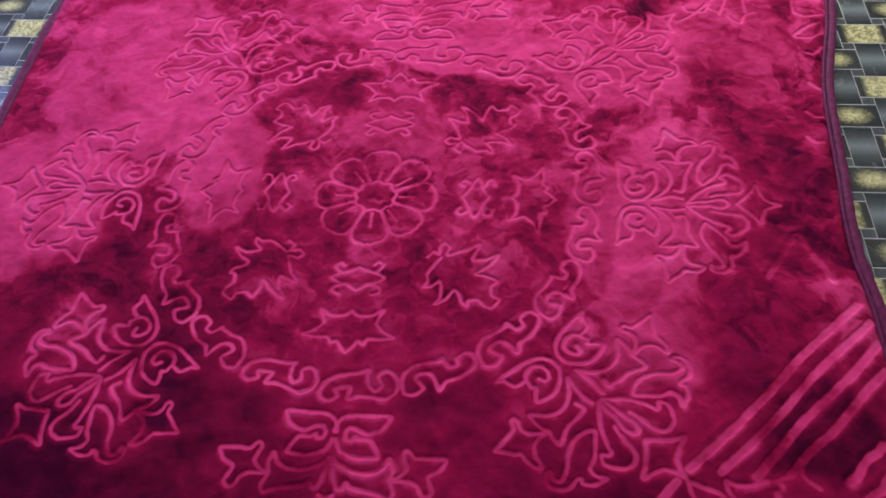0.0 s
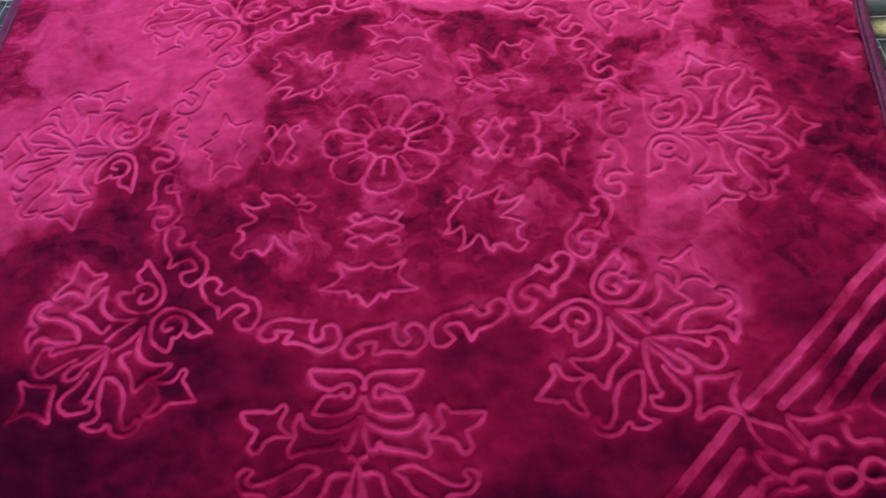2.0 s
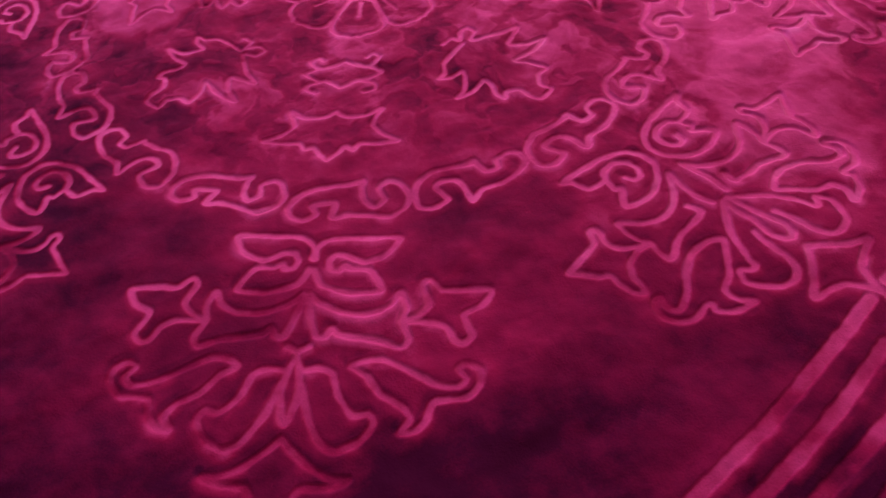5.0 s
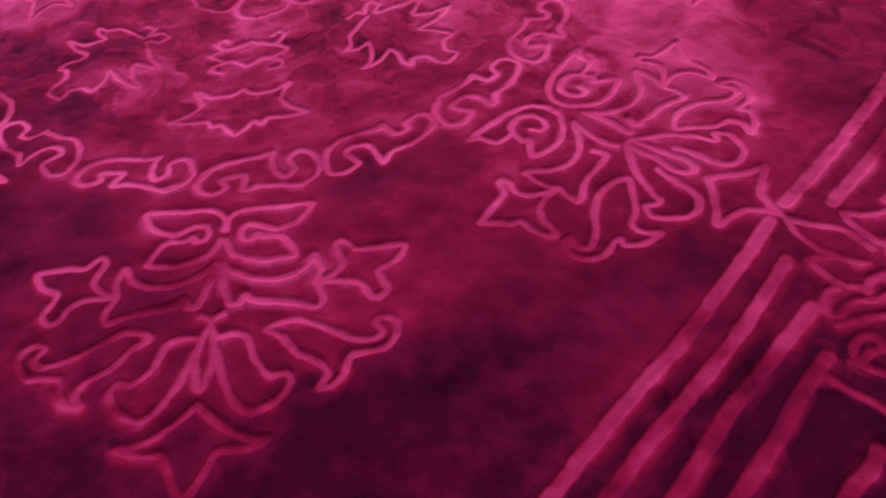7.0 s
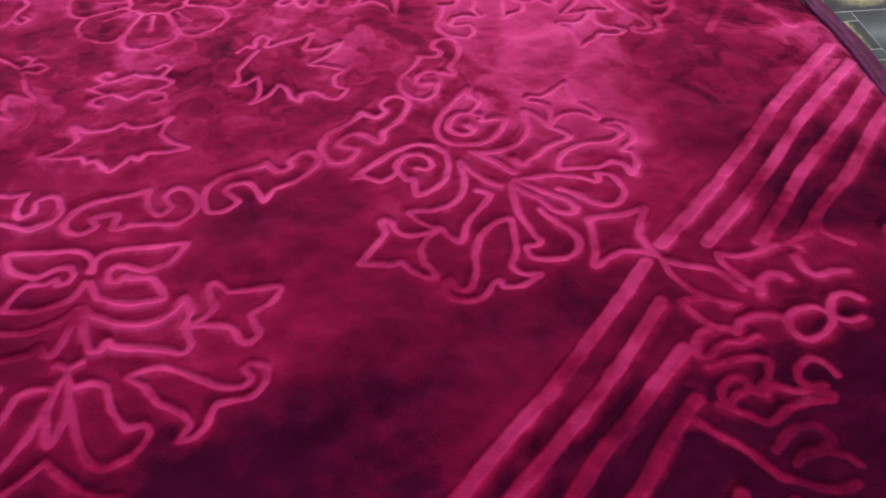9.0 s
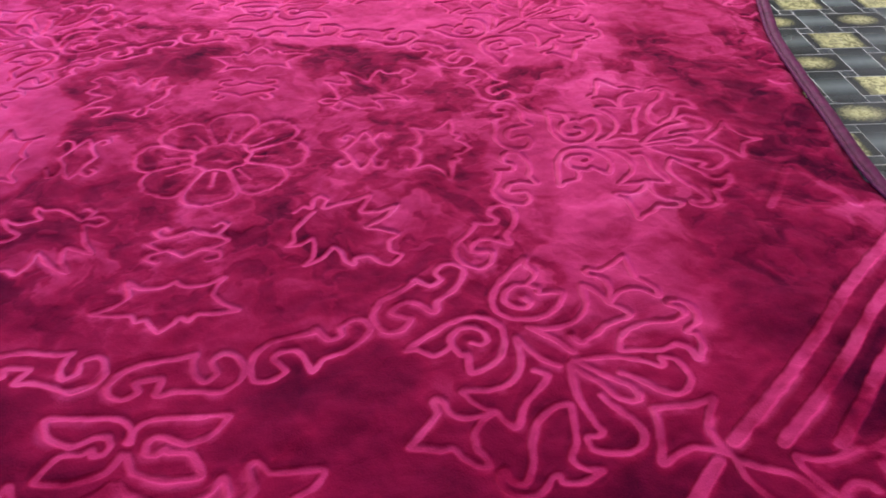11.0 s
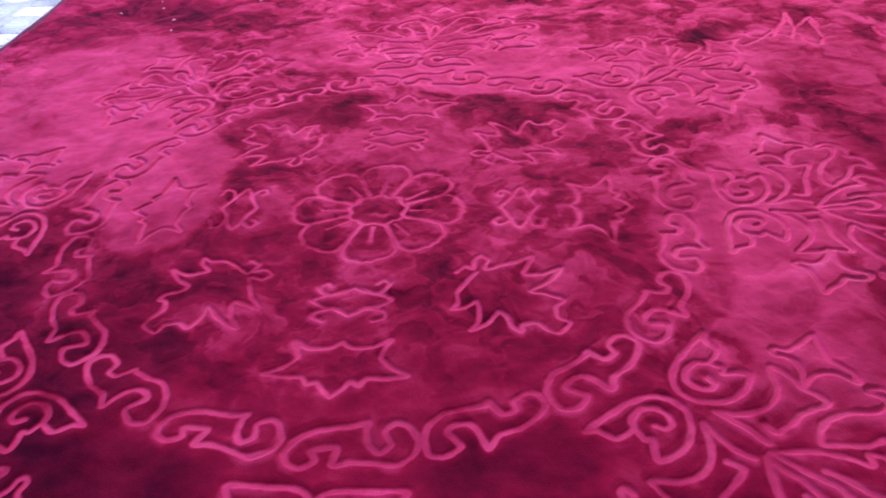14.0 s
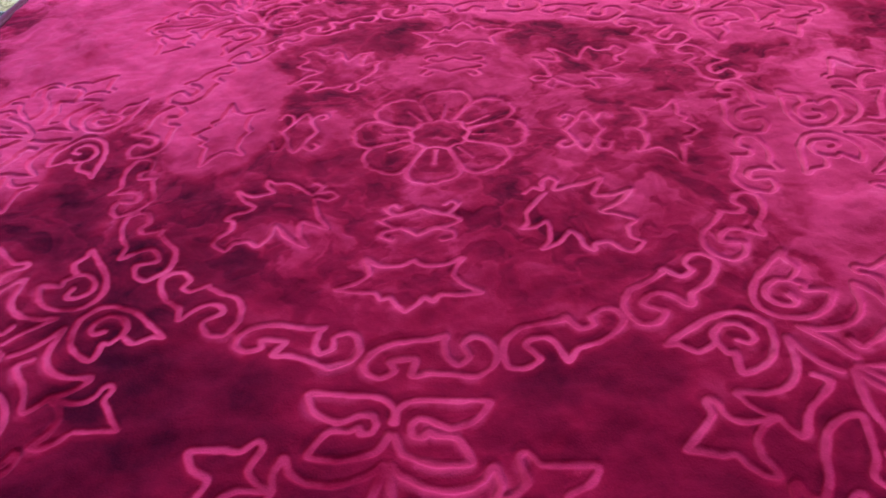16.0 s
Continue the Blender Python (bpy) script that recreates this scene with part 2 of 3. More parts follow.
def smooth_line(points, closed=False):
    """A Catmull-Rom curve through the points, at even small steps."""
    p = [np.array(q, float) for q in points]
    n = len(p)
    out = []
    for i in range(n if closed else n - 1):
        a, b, c, d = (p[(i + k) % n] if closed else p[min(max(i + k, 0), n - 1)] for k in (-1, 0, 1, 2))
        # a gentle tension keeps the corners of the drawing pointed
        m1, m2 = 0.36 * (c - a), 0.36 * (d - b)
        steps = max(2, int(np.linalg.norm(c - b) / 0.002))
        for s in np.arange(steps) / steps:
            out.append((2 * s ** 3 - 3 * s ** 2 + 1) * b + (s ** 3 - 2 * s ** 2 + s) * m1 + (3 * s ** 2 - 2 * s ** 3) * c + (s ** 3 - s ** 2) * m2)
    out.append(p[0] if closed else p[-1])
    return out


def carve(owner, points, half=0.0026, closed=False):
    """Lays a carved line of that half width on the blanket's field."""
    for q in smooth_line(points, closed):
        x, y = q
        j = int(round((y - NEAR) / STEP))
        if not 0 <= j < len(ROWS_Y):
            continue
        i = int(round((x - LE[j]) / (RE[j] - LE[j]) * (NU - 1)))
        r = 14
        a, b, c, d = max(j - r, 0), min(j + r + 1, len(ROWS_Y)), max(i - r, 0), min(i + r + 1, NU)
        if a >= b or c >= d:
            continue
        gap = np.hypot(GX[a:b, c:d] - x, GY[a:b, c:d] - y) - half
        near = gap < DIST[a:b, c:d]
        DIST[a:b, c:d][near] = gap[near]
        OWNER[a:b, c:d][near] = owner


def motif(name, label):
    motifs.append((name, label))
    return len(motifs) - 1


def drawn(x, y):
    """The cloth is pulled out towards its far corner beside the longer edge."""
    u, v = max(y, 0.0), max(x, 0.0)
    return (x + 0.074 * u * u + 0.469 * u * v - 0.423 * u * v * v, y + 0.041 * u * u + 0.178 * u * v - 0.162 * u * v * v)


def polar(angle, lat, out):
    """From a motif's own axes (sideways, outwards; mm) to the blanket, for a motif that points along angle."""
    a = radians(angle)
    return drawn((out * math.cos(a) + lat * math.sin(a)) / 1000, (out * math.sin(a) - lat * math.cos(a)) / 1000)


def stroke(owner, angle, *points, mirror=False, half=0.0026, closed=False):
    for s in ((1, -1) if mirror else (1,)):
        carve(owner, [polar(angle, s * x, y) for x, y in points], half, closed)


LINE = 0.0020                     # half width of the finer lines inside the ring


def butterfly_bouquet(angle):
    k = motif("carved_bouquet", "paler carved outline of a stylised flower spray")

    def line(*points, closed=False):
        stroke(k, angle, *points, mirror=True, closed=closed)
    line((1, 566), (2, 549), (12, 538), (28, 532), (56, 532), (96, 531), (86, 556), (59, 568), (36, 558), (23, 559), (18, 570), (22, 581), (32, 581), (36, 574), (46, 579), (67, 581), (82, 610), (47, 613), (15, 604), (3, 583))
    line((3, 618), (14, 628), (34, 637), (56, 642), (78, 640), (95, 630), (105, 613), (112, 632), (109, 650), (117, 673), (110, 684), (87, 676), (43, 669), (33, 660), (28, 671), (17, 671), (8, 645), closed=True)
    line((112, 650), (126, 642), (137, 628), (129, 603), (136, 595), (151, 608), (171, 607), (205, 608), (196, 628), (175, 641), (185, 667), (176, 678), (166, 674), (158, 659), (143, 652), (116, 651))
    line((60, 708), (74, 700), (92, 699), (122, 713), (150, 727), (171, 730), (180, 721), (172, 709), (180, 703), (193, 710), (194, 727), (181, 742), (148, 747), (141, 767), (130, 779), (116, 781), (125, 766), (115, 752), (93, 739), (77, 719), closed=True)
    line((9, 713), (27, 711), (42, 718), (51, 743), (67, 763), (83, 761), (89, 771), (77, 791), (55, 802), (38, 793), (22, 765), (11, 730))
    line((0, 695), (6, 713), (9, 731), (8, 750), (4, 767), (0, 774))
    line((0, 790), (13, 803), (35, 820), (55, 829), (70, 830), (56, 837), (27, 840), (18, 855), (8, 875), (0, 888))
    line((0, 690), (12, 684))


def heart_bouquet(angle):
    k = motif("carved_bouquet", "paler carved flower spray with a curled heart at its foot")
    size = 1.012 if angle % 90 == 0 else 1.0

    def line(*points, closed=False):
        stroke(k, angle, *((x * size, y * size) for x, y in points), mirror=True, closed=closed)
    line((114, 525), (76, 528), (46, 532), (21, 544), (9, 562), (11, 585), (26, 602), (45, 612), (66, 613), (88, 605), (81, 593), (70, 582), (76, 576), (73, 561), (85, 559), (98, 554), (104, 535), closed=True)
    line((73, 561), (63, 549), (45, 547), (31, 557), (30, 573), (38, 585), (48, 584), (52, 573))
    line((14, 672), (18, 651), (16, 632), (12, 608), (27, 626), (45, 640), (64, 645), (80, 643), (95, 635), (116, 614), (119, 628), (118, 645), (113, 658), (116, 672), (116, 687), (106, 687), (94, 681), (76, 675), (52, 675), (35, 670), (38, 654))
    line((113, 659), (132, 656), (151, 661), (162, 674), (164, 687), (168, 697), (177, 688), (180, 671), (179, 657), (189, 646), (198, 633), (208, 621), (189, 619), (173, 617), (158, 614), (151, 602), (143, 601), (141, 609), (146, 619), (146, 632), (136, 645), closed=True)
    line((52, 714), (63, 704), (82, 700), (100, 703), (120, 713), (136, 727), (154, 735), (163, 735), (168, 725), (163, 711), (170, 710), (178, 719), (180, 732), (172, 747), (157, 755), (139, 753), (133, 757), (137, 764), (129, 776), (118, 783), (101, 787), (109, 775), (111, 766), (107, 754), (88, 747), (68, 730), closed=True)
    line((4, 680), (28, 702), (43, 723), (56, 748), (60, 760), (68, 760), (76, 752), (84, 765), (78, 780), (64, 796), (46, 800), (33, 793), (28, 777), (27, 763), (24, 746), (20, 732))
    line((4, 680), (6, 706), (6, 725), (12, 747), (8, 762), (0, 767))
    line((0, 785), (17, 801), (35, 816), (54, 827), (30, 835), (15, 842), (6, 858), (0, 875))


def star(angle):
    k = motif("carved_star_flower", "paler carved outline of a pointed star flower")
    d = 8 if angle == -90 else 0
    for m in (1, -1):
        stroke(k, angle, *((d + m * x, y) for x, y in ((0, 307), (15, 318), (42, 318), (63, 304), (57, 321), (54, 337), (70, 354), (90, 365), (60, 370), (41, 371), (32, 383), (21, 378), (11, 392), (0, 404))), half=LINE)


def bow(angle):
    k = motif("carved_bow", "small paler carved bow with curled ends")
    d = 8 if angle == -90 else 0
    for m in (1, -1):
        for points in (((0, 197), (17, 207), (34, 214), (46, 205), (50, 194), (40, 188), (33, 194)),
                       ((34, 213), (44, 218), (55, 226), (38, 238), (21, 243), (0, 256)),
                       ((26, 241), (47, 248), (49, 260), (34, 266))):
            stroke(k, angle, *((d + m * x, y) for x, y in points), half=LINE)


def leaf(angle):
    k = motif("carved_leaf", "paler carved outline of a jagged leaf")
    stroke(k, angle, *((-x, y) for x, y in ((-26, 216), (-9, 215), (-4, 229), (10, 214), (24, 214), (24, 230), (7, 241), (45, 260), (76, 267), (41, 284), (61, 302), (89, 309), (55, 317), (22, 315), (34, 332), (43, 357), (24, 359), (11, 375), (15, 392), (-9, 397), (-17, 385), (-18, 364), (-33, 353), (-43, 359), (-46, 345), (-38, 328), (-39, 314), (-65, 318), (-89, 312), (-69, 306), (-52, 289), (-47, 277), (-67, 275), (-80, 266), (-66, 262), (-53, 247), (-31, 240), (-6, 237))), half=LINE)


def flower():
    k = motif("carved_flower", "paler carved eight-petalled flower at the blanket's centre")
    core = [(0.045 * (1 + 0.07 * math.sin(9 * a)) * math.cos(a), 0.045 * (1 + 0.07 * math.sin(9 * a)) * math.sin(a)) for a in (radians(12 * i) for i in range(30))]
    carve(k, core, LINE, closed=True)
    for i in range(8):
        angle = 90 + 45 * i
        stroke(k, angle, (18, 46), (25, 62), (35, 88), (41, 107), (37, 121), (27, 131), (15, 134), (7, 138), (0, 136), mirror=True, half=LINE)
        if i % 2:
            stroke(k, angle, (7, 54), (11, 92), half=0.0010)
        else:
            stroke(k, angle, (0, 54), (0, 88), half=0.0014)


def ring_scrolls():
    """Nineteen curled scrolls in a ring, of two drawings (degrees, mm from the centre)."""
    low = [(13.6, 441), (11.1, 447), (6.2, 454), (3.4, 472), (2.6, 490), (3.5, 503), (5.2, 507), (6.7, 495), (6.0, 483), (7.3, 478), (9.3, 476), (9.0, 499), (11.3, 494), (14.9, 497), (17.3, 501), (19.5, 490), (20.4, 473), (19.3, 452), (17.6, 446), (15.9, 455), (16.6, 473), (15.1, 483), (13.7, 471), (13.2, 450)]
    high = [(11.1, 447), (8.0, 446), (4.6, 443), (2.0, 456), (1.0, 473), (1.2, 496), (3.2, 504), (5.4, 495), (4.3, 471), (5.5, 464), (7.4, 467), (8.3, 481), (8.7, 508), (10.7, 495), (13.7, 496), (16.6, 491), (18.7, 480), (18.9, 464), (17.6, 453), (15.3, 455), (14.5, 470), (12.6, 467), (11.8, 444)]
    width = 360 / 19
    for i in range(-9, 10):
        k = motif("carved_scroll", "paler carved curling scroll of the round border")
        start = -96.3 + width * i
        if i in (-1, 0):
            drawing = [(start - 1.5 + a, r) for a, r in low]
        elif i > 0:
            drawing = [(start - 0.2 + a, r) for a, r in high]
        else:
            drawing = [(start + width + 0.2 - a, r) for a, r in high]
        carve(k, [drawn(r / 1000 * math.cos(radians(a)), r / 1000 * math.sin(radians(a))) for a, r in drawing], closed=True)


def corner(angle):
    k = motif("carved_corner_spray", "paler carved scrolling leaf spray in the blanket's corner")

    def line(*points, closed=False):
        stroke(k, angle, *((-x, y) for x, y in points), half=0.0030, closed=closed)
    line((-1, 880), (7, 900), (20, 926), (22, 945), (16, 967))
    line((-1, 880), (-14, 900), (-20, 926), (-16, 950), (-9, 969))
    line((-40, 923), (-21, 940), (-7, 970))
    line((-43, 928), (-48, 946), (-50, 965))
    line((48, 924), (56, 943), (73, 958), (94, 966), (105, 977), (110, 991))
    line((48, 924), (39, 934), (31, 954), (29, 973))
    line((105, 977), (129, 987), (160, 992), (153, 1002), (149, 1015), (152, 1036))
    line((94, 991), (81, 1008), (82, 1022), (98, 1033), (108, 1045))
    line((22, 984), (37, 976), (52, 980), (59, 992), (56, 1001))
    line((-42, 986), (-25, 982), (-11, 988), (2, 1004), (6, 1017), (-3, 1027), (-7, 1038), (-4, 1048), (12, 1056), (30, 1058), (40, 1051), (38, 1037), (25, 1023), (9, 1018))
    line((-39, 980), (-50, 966), (-64, 957), (-79, 958), (-90, 967), (-87, 977), (-73, 978), (-59, 983), (-50, 995), (-33, 1003))
    line((-96, 981), (-81, 992), (-64, 1008), (-56, 1024), (-71, 1032), (-88, 1030))
    line((-91, 1038), (-95, 1027), (-89, 1014), (-94, 1005), (-109, 1002), (-121, 1007), (-123, 1016), (-108, 1017), (-90, 1031), (-77, 1042), (-71, 1059), (-56, 1073), (-51, 1089))
    line((-128, 1008), (-125, 1023), (-122, 1038), (-118, 1053), (-103, 1058), (-87, 1063), (-72, 1073), (-56, 1090))
    line((-27, 1084), (-22, 1071), (-27, 1056), (-43, 1051), (-55, 1057), (-55, 1069), (-45, 1079))
    line((-158, 996), (-160, 1022), (-159, 1043), (-160, 1065), (-162, 1082), (-156, 1096), (-151, 1113), (-139, 1129), (-124, 1139))
    line((-141, 1069), (-123, 1070), (-106, 1075), (-93, 1087), (-97, 1105), (-113, 1100), (-128, 1090), (-141, 1089))
    line((-131, 1091), (-113, 1104), (-104, 1121), (-105, 1134))
    line((58, 1080), (45, 1070), (40, 1056), (51, 1047), (68, 1047), (80, 1057), (82, 1070))
    # straight bars across the corner, broken by the spray
    for out, inner, outer in ((872, 16, 520), (910, 55, 505), (950, 91, 475), (990, 138, 430), (1062, 200, 300), (1102, 178, 262), (1141, 158, 225)):
        for s in (1, -1):
            b = motif("carved_bar", "straight paler carved bar across the blanket's corner")
            line_points = [(s * (inner + (outer - inner) * t), out + 3 * math.sin(9 * t + out)) for t in (0, 0.2, 0.4, 0.6, 0.8, 1.0)]
            stroke(b, angle, *line_points, half=0.0062)


for i in range(8):
    (butterfly_bouquet if i in (0, 4) else heart_bouquet)(-90 + 45 * i)
for i in range(4):
    star(-90 + 90 * i)
    bow(-90 + 90 * i)
    leaf(-45 + 90 * i)
flower()
ring_scrolls()
corner(-45)


def far_sprays():
    """Half-flattened petals and fronds along the far part and its side edge."""
    def frond(points, closed=False):
        carve(motif("carved_frond", "half-flattened paler carved frond near the blanket's far edge"), points, closed=closed)

    def petal(points, closed=False):
        carve(motif("carved_petal", "paler carved petal cut off by the blanket's edge"), points, closed=closed)

    frond([(0.754, 0.70), (0.759, 0.671), (0.804, 0.671), (0.823, 0.709)])
    frond([(0.817, 0.721), (0.82, 0.684), (0.84, 0.667), (0.864, 0.684), (0.867, 0.648), (0.892, 0.624), (0.909, 0.66), (0.936, 0.672)])
    frond([(0.733, 0.632), (0.779, 0.663), (0.847, 0.749), (0.869, 0.806), (0.869, 0.728), (0.918, 0.782), (0.922, 0.724), (0.954, 0.74)])
    frond([(0.869, 0.728), (0.843, 0.658)])
    frond([(0.913, 0.763), (0.912, 0.67)])
    for dx in (0.0, 0.075, 0.15):
        frond([(0.326 + dx, 0.955), (0.351 + dx, 1.02), (0.406 + dx, 1.048), (0.453 + dx, 1.06)])
    frond([(0.984, 1.016), (1.036, 1.035), (1.096, 1.03), (1.14, 1.015)])
    petal([(1.04, 0.722), (1.038, 0.673), (1.064, 0.654), (1.108, 0.662)])
    petal([(1.02, 0.574), (1.054, 0.607), (1.10, 0.631), (1.094, 0.591), (1.061, 0.568)], closed=True)
    petal([(1.035, 0.507), (1.055, 0.501), (1.082, 0.534)])
    for x, y in ((1.025, 0.385), (1.0, 0.285), (0.985, 0.202)):
        petal([(x, y + 0.01), (x + 0.015, y - 0.008), (x + 0.032, y - 0.008)])


far_sprays()
chevron = motif("carved_chevron", "faint paler carved chevron near the blanket's edge")
carve(chevron, [(0.828, -0.191), (0.866, -0.135), (0.904, -0.081), (0.93, -0.135), (0.954, -0.193)], 0.0045)

# patches of the pile, brushed and partly painted shade: centre, half sizes, strength
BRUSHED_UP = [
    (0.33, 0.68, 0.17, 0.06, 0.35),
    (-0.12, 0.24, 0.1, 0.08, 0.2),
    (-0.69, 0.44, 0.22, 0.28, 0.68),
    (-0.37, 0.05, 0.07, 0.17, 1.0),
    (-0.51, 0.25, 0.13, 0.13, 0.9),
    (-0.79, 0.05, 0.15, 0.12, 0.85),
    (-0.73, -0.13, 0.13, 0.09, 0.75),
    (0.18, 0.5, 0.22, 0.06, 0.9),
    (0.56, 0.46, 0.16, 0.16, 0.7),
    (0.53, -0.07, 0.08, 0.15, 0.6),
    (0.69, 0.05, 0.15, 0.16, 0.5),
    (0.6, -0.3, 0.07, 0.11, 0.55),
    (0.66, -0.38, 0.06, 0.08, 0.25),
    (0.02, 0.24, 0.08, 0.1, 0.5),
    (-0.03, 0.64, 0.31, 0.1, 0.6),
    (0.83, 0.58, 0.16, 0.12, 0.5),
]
# dark patches: pile brushed down, plus shade painted near and far left
PRESSED_SHADED_NEAR = [(-0.23, -0.55, 0.11, 0.07, 0.7), (-0.33, -0.51, 0.05, 0.04, 0.5), (0.19, -0.54, 0.11, 0.08, 0.25)]
BRUSHED_AND_SHADED = [
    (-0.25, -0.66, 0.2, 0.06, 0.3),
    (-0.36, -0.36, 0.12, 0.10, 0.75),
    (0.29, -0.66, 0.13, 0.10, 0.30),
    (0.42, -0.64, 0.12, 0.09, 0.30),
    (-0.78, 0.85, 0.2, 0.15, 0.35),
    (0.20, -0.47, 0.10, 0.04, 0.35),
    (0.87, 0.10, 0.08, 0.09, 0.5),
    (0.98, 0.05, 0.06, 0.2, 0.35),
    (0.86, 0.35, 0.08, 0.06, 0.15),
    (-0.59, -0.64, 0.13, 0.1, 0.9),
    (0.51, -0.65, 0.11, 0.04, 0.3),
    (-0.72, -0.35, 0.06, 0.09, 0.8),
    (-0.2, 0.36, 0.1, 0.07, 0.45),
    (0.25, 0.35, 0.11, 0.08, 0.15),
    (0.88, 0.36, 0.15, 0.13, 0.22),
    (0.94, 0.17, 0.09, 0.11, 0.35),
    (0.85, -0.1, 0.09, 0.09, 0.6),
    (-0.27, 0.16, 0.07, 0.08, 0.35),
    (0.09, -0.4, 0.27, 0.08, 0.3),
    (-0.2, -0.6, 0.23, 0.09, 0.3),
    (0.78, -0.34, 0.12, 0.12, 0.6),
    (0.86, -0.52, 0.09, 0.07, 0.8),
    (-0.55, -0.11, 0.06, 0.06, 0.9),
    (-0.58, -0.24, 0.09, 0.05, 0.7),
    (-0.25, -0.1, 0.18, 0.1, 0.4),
] + PRESSED_SHADED_NEAR + [(-0.42, -0.36, 0.12, 0.12, 0.35), (-0.66, 1.0, 0.14, 0.12, 0.5), (-0.5, 0.88, 0.16, 0.10, 0.4)]


def nap_and_shade(x, y):
    wx = x + 0.028 * fractal(x, y, 7, 11) + 0.008 * fractal(x, y, 30, 15, 3, 0.5)
    wy = y + 0.028 * fractal(x, y, 7, 21) + 0.008 * fractal(x, y, 30, 25, 3, 0.5)
    fine = fractal(wx, wy * 1.2, 22, 35, 4, 0.58)
    upper = 0.10 + 0.90 * smoothstep((y + 0.50) / 0.22)
    v = 0.385 + (0.05 + 0.05 * upper) * fractal(wx, wy * 1.2, 6, 31, 2, 0.6) + (0.02 + 0.04 * upper) * fine
    # feathery strokes left by hands brushing the pile, stronger away from the near end
    far = 0.25 + 0.75 * smoothstep((y + 0.55) / 0.7) * smoothstep((x + 0.75) / 0.5)
    sx, sy = wx * 0.94 + wy * 0.34, wy * 0.94 - wx * 0.34
    tufts = fractal(sx, sy * 1.25, 14, 71, 5, 0.52)
    crumple = fractal(sx, sy * 1.15, 30, 91, 4, 0.6)
    v = v + 0.09 * smoothstep((y + 0.35) / 0.7) * (smoothstep((crumple + 0.25) / 0.5) - 0.5)
    within = smoothstep((0.46 - np.hypot(x, y)) / 0.06)
    v = v + far * (1 - 0.35 * within) * (0.06 * tufts + 0.20 * (smoothstep((tufts + 0.22) / 0.44) - 0.5))
    # small tufts pressed the other way, with crisp edges
    pressed = fractal(wx + 0.3 * wy, wy * 1.15, 21, 131, 4, 0.52)
    lifted = fractal(wx, wy * 1.25 - 0.2 * wx, 17, 141, 4, 0.54)
    v = v + upper * (0.035 - 0.14 * smoothstep((pressed - 0.05) / 0.2) + (0.11 - 0.05 * within) * smoothstep((lifted - 0.05) / 0.26))
    v = v + 0.07 * upper * fractal(wx, wy * 1.1, 42, 151, 4, 0.62)
    # the pile stands paler between the carved lines of a motif
    v = v + 0.08 * smoothstep(1 - (DIST - 0.004) / 0.024)
    # near side of each cut painted paler, as if lit, in uneven smears
    shade_gap = np.roll(DIST, -3, axis=0)
    v = v + 0.24 * smoothstep(1 - shade_gap / 0.009) * smoothstep((fractal(x, y, 16, 161, 4, 0.6) + 0.45) / 0.9)
    # far side of each cut painted darker, as the groove's shadowed edge
    shade_gap = np.roll(np.roll(DIST, 3, axis=0), -2, axis=1)
    v = v - 0.12 * smoothstep(1 - shade_gap / 0.006) * smoothstep((fractal(x, y, 18, 171, 3, 0.6) + 0.5) / 1.0)
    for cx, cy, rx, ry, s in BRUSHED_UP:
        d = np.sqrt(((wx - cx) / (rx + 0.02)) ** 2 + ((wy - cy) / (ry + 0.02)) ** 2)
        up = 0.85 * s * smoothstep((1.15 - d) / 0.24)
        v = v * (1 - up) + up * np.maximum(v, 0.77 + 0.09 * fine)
    for cx, cy, rx, ry, s in BRUSHED_AND_SHADED:
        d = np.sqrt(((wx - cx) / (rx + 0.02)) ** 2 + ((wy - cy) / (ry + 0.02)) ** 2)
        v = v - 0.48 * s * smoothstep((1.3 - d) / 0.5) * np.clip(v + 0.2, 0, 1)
    # shade painted into the near corners
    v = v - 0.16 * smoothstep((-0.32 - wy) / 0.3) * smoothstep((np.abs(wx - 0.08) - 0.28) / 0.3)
    # shade painted over the near end: darker towards the viewer
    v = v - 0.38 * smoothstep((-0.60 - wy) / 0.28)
    return np.clip(v, 0.0, 1.0)


def smoothstep(v):
    v = np.clip(v, 0, 1)
    return v * v * (3 - 2 * v)


DEPTH = smoothstep(1 - (DIST + 0.0009 * fractal(GX, GY, 70, 81, 3)) / 0.0036)
worn = 1 - 0.82 * np.exp(-((GX - 0.89) / 0.08) ** 2 - ((GY + 0.13) / 0.09) ** 2)
DEPTH = DEPTH * worn * (1 - 0.15 * smoothstep((GX - GY - 1.26) / 0.06))
# the shorn lines are paler, unevenly; painted shade dims them towards the near end
CARVE = DEPTH * np.clip(0.78 + 0.50 * fractal(GX, GY, 14, 85, 5, 0.6), 0.22, 1.15) * (0.58 + 0.42 * smoothstep((GY + 0.95) / 0.60))
# the pile's nap together with the shade painted into it
NAP = nap_and_shade(GX, GY)
EDGE = np.minimum(np.minimum(GX - LE[:, None], RE[:, None] - GX), np.minimum(GY - NEAR, FAR - GY))
GZ = (0.0040 * fractal(GX, GY, 4.5, 41, 3) + 0.0020 * fractal(GX, GY, 14, 45, 3)
      + 0.0040 * (NAP - 0.4) + 0.0010 * fractal(GX * 0.94, GY * 1.1, 30, 91, 3, 0.5) + 0.0018 * fractal(GX * 0.94 + GY * 0.34, (GY * 0.94 - GX * 0.34) * 1.25, 10, 71, 3, 0.5) - (0.0017 + 0.0015 * smoothstep((NAP - 0.45) / 0.25)) * DEPTH - 0.010 * (1 - smoothstep(EDGE / 0.035)))

dzu, dzv = np.gradient(GZ, axis=1), np.gradient(GZ, axis=0)
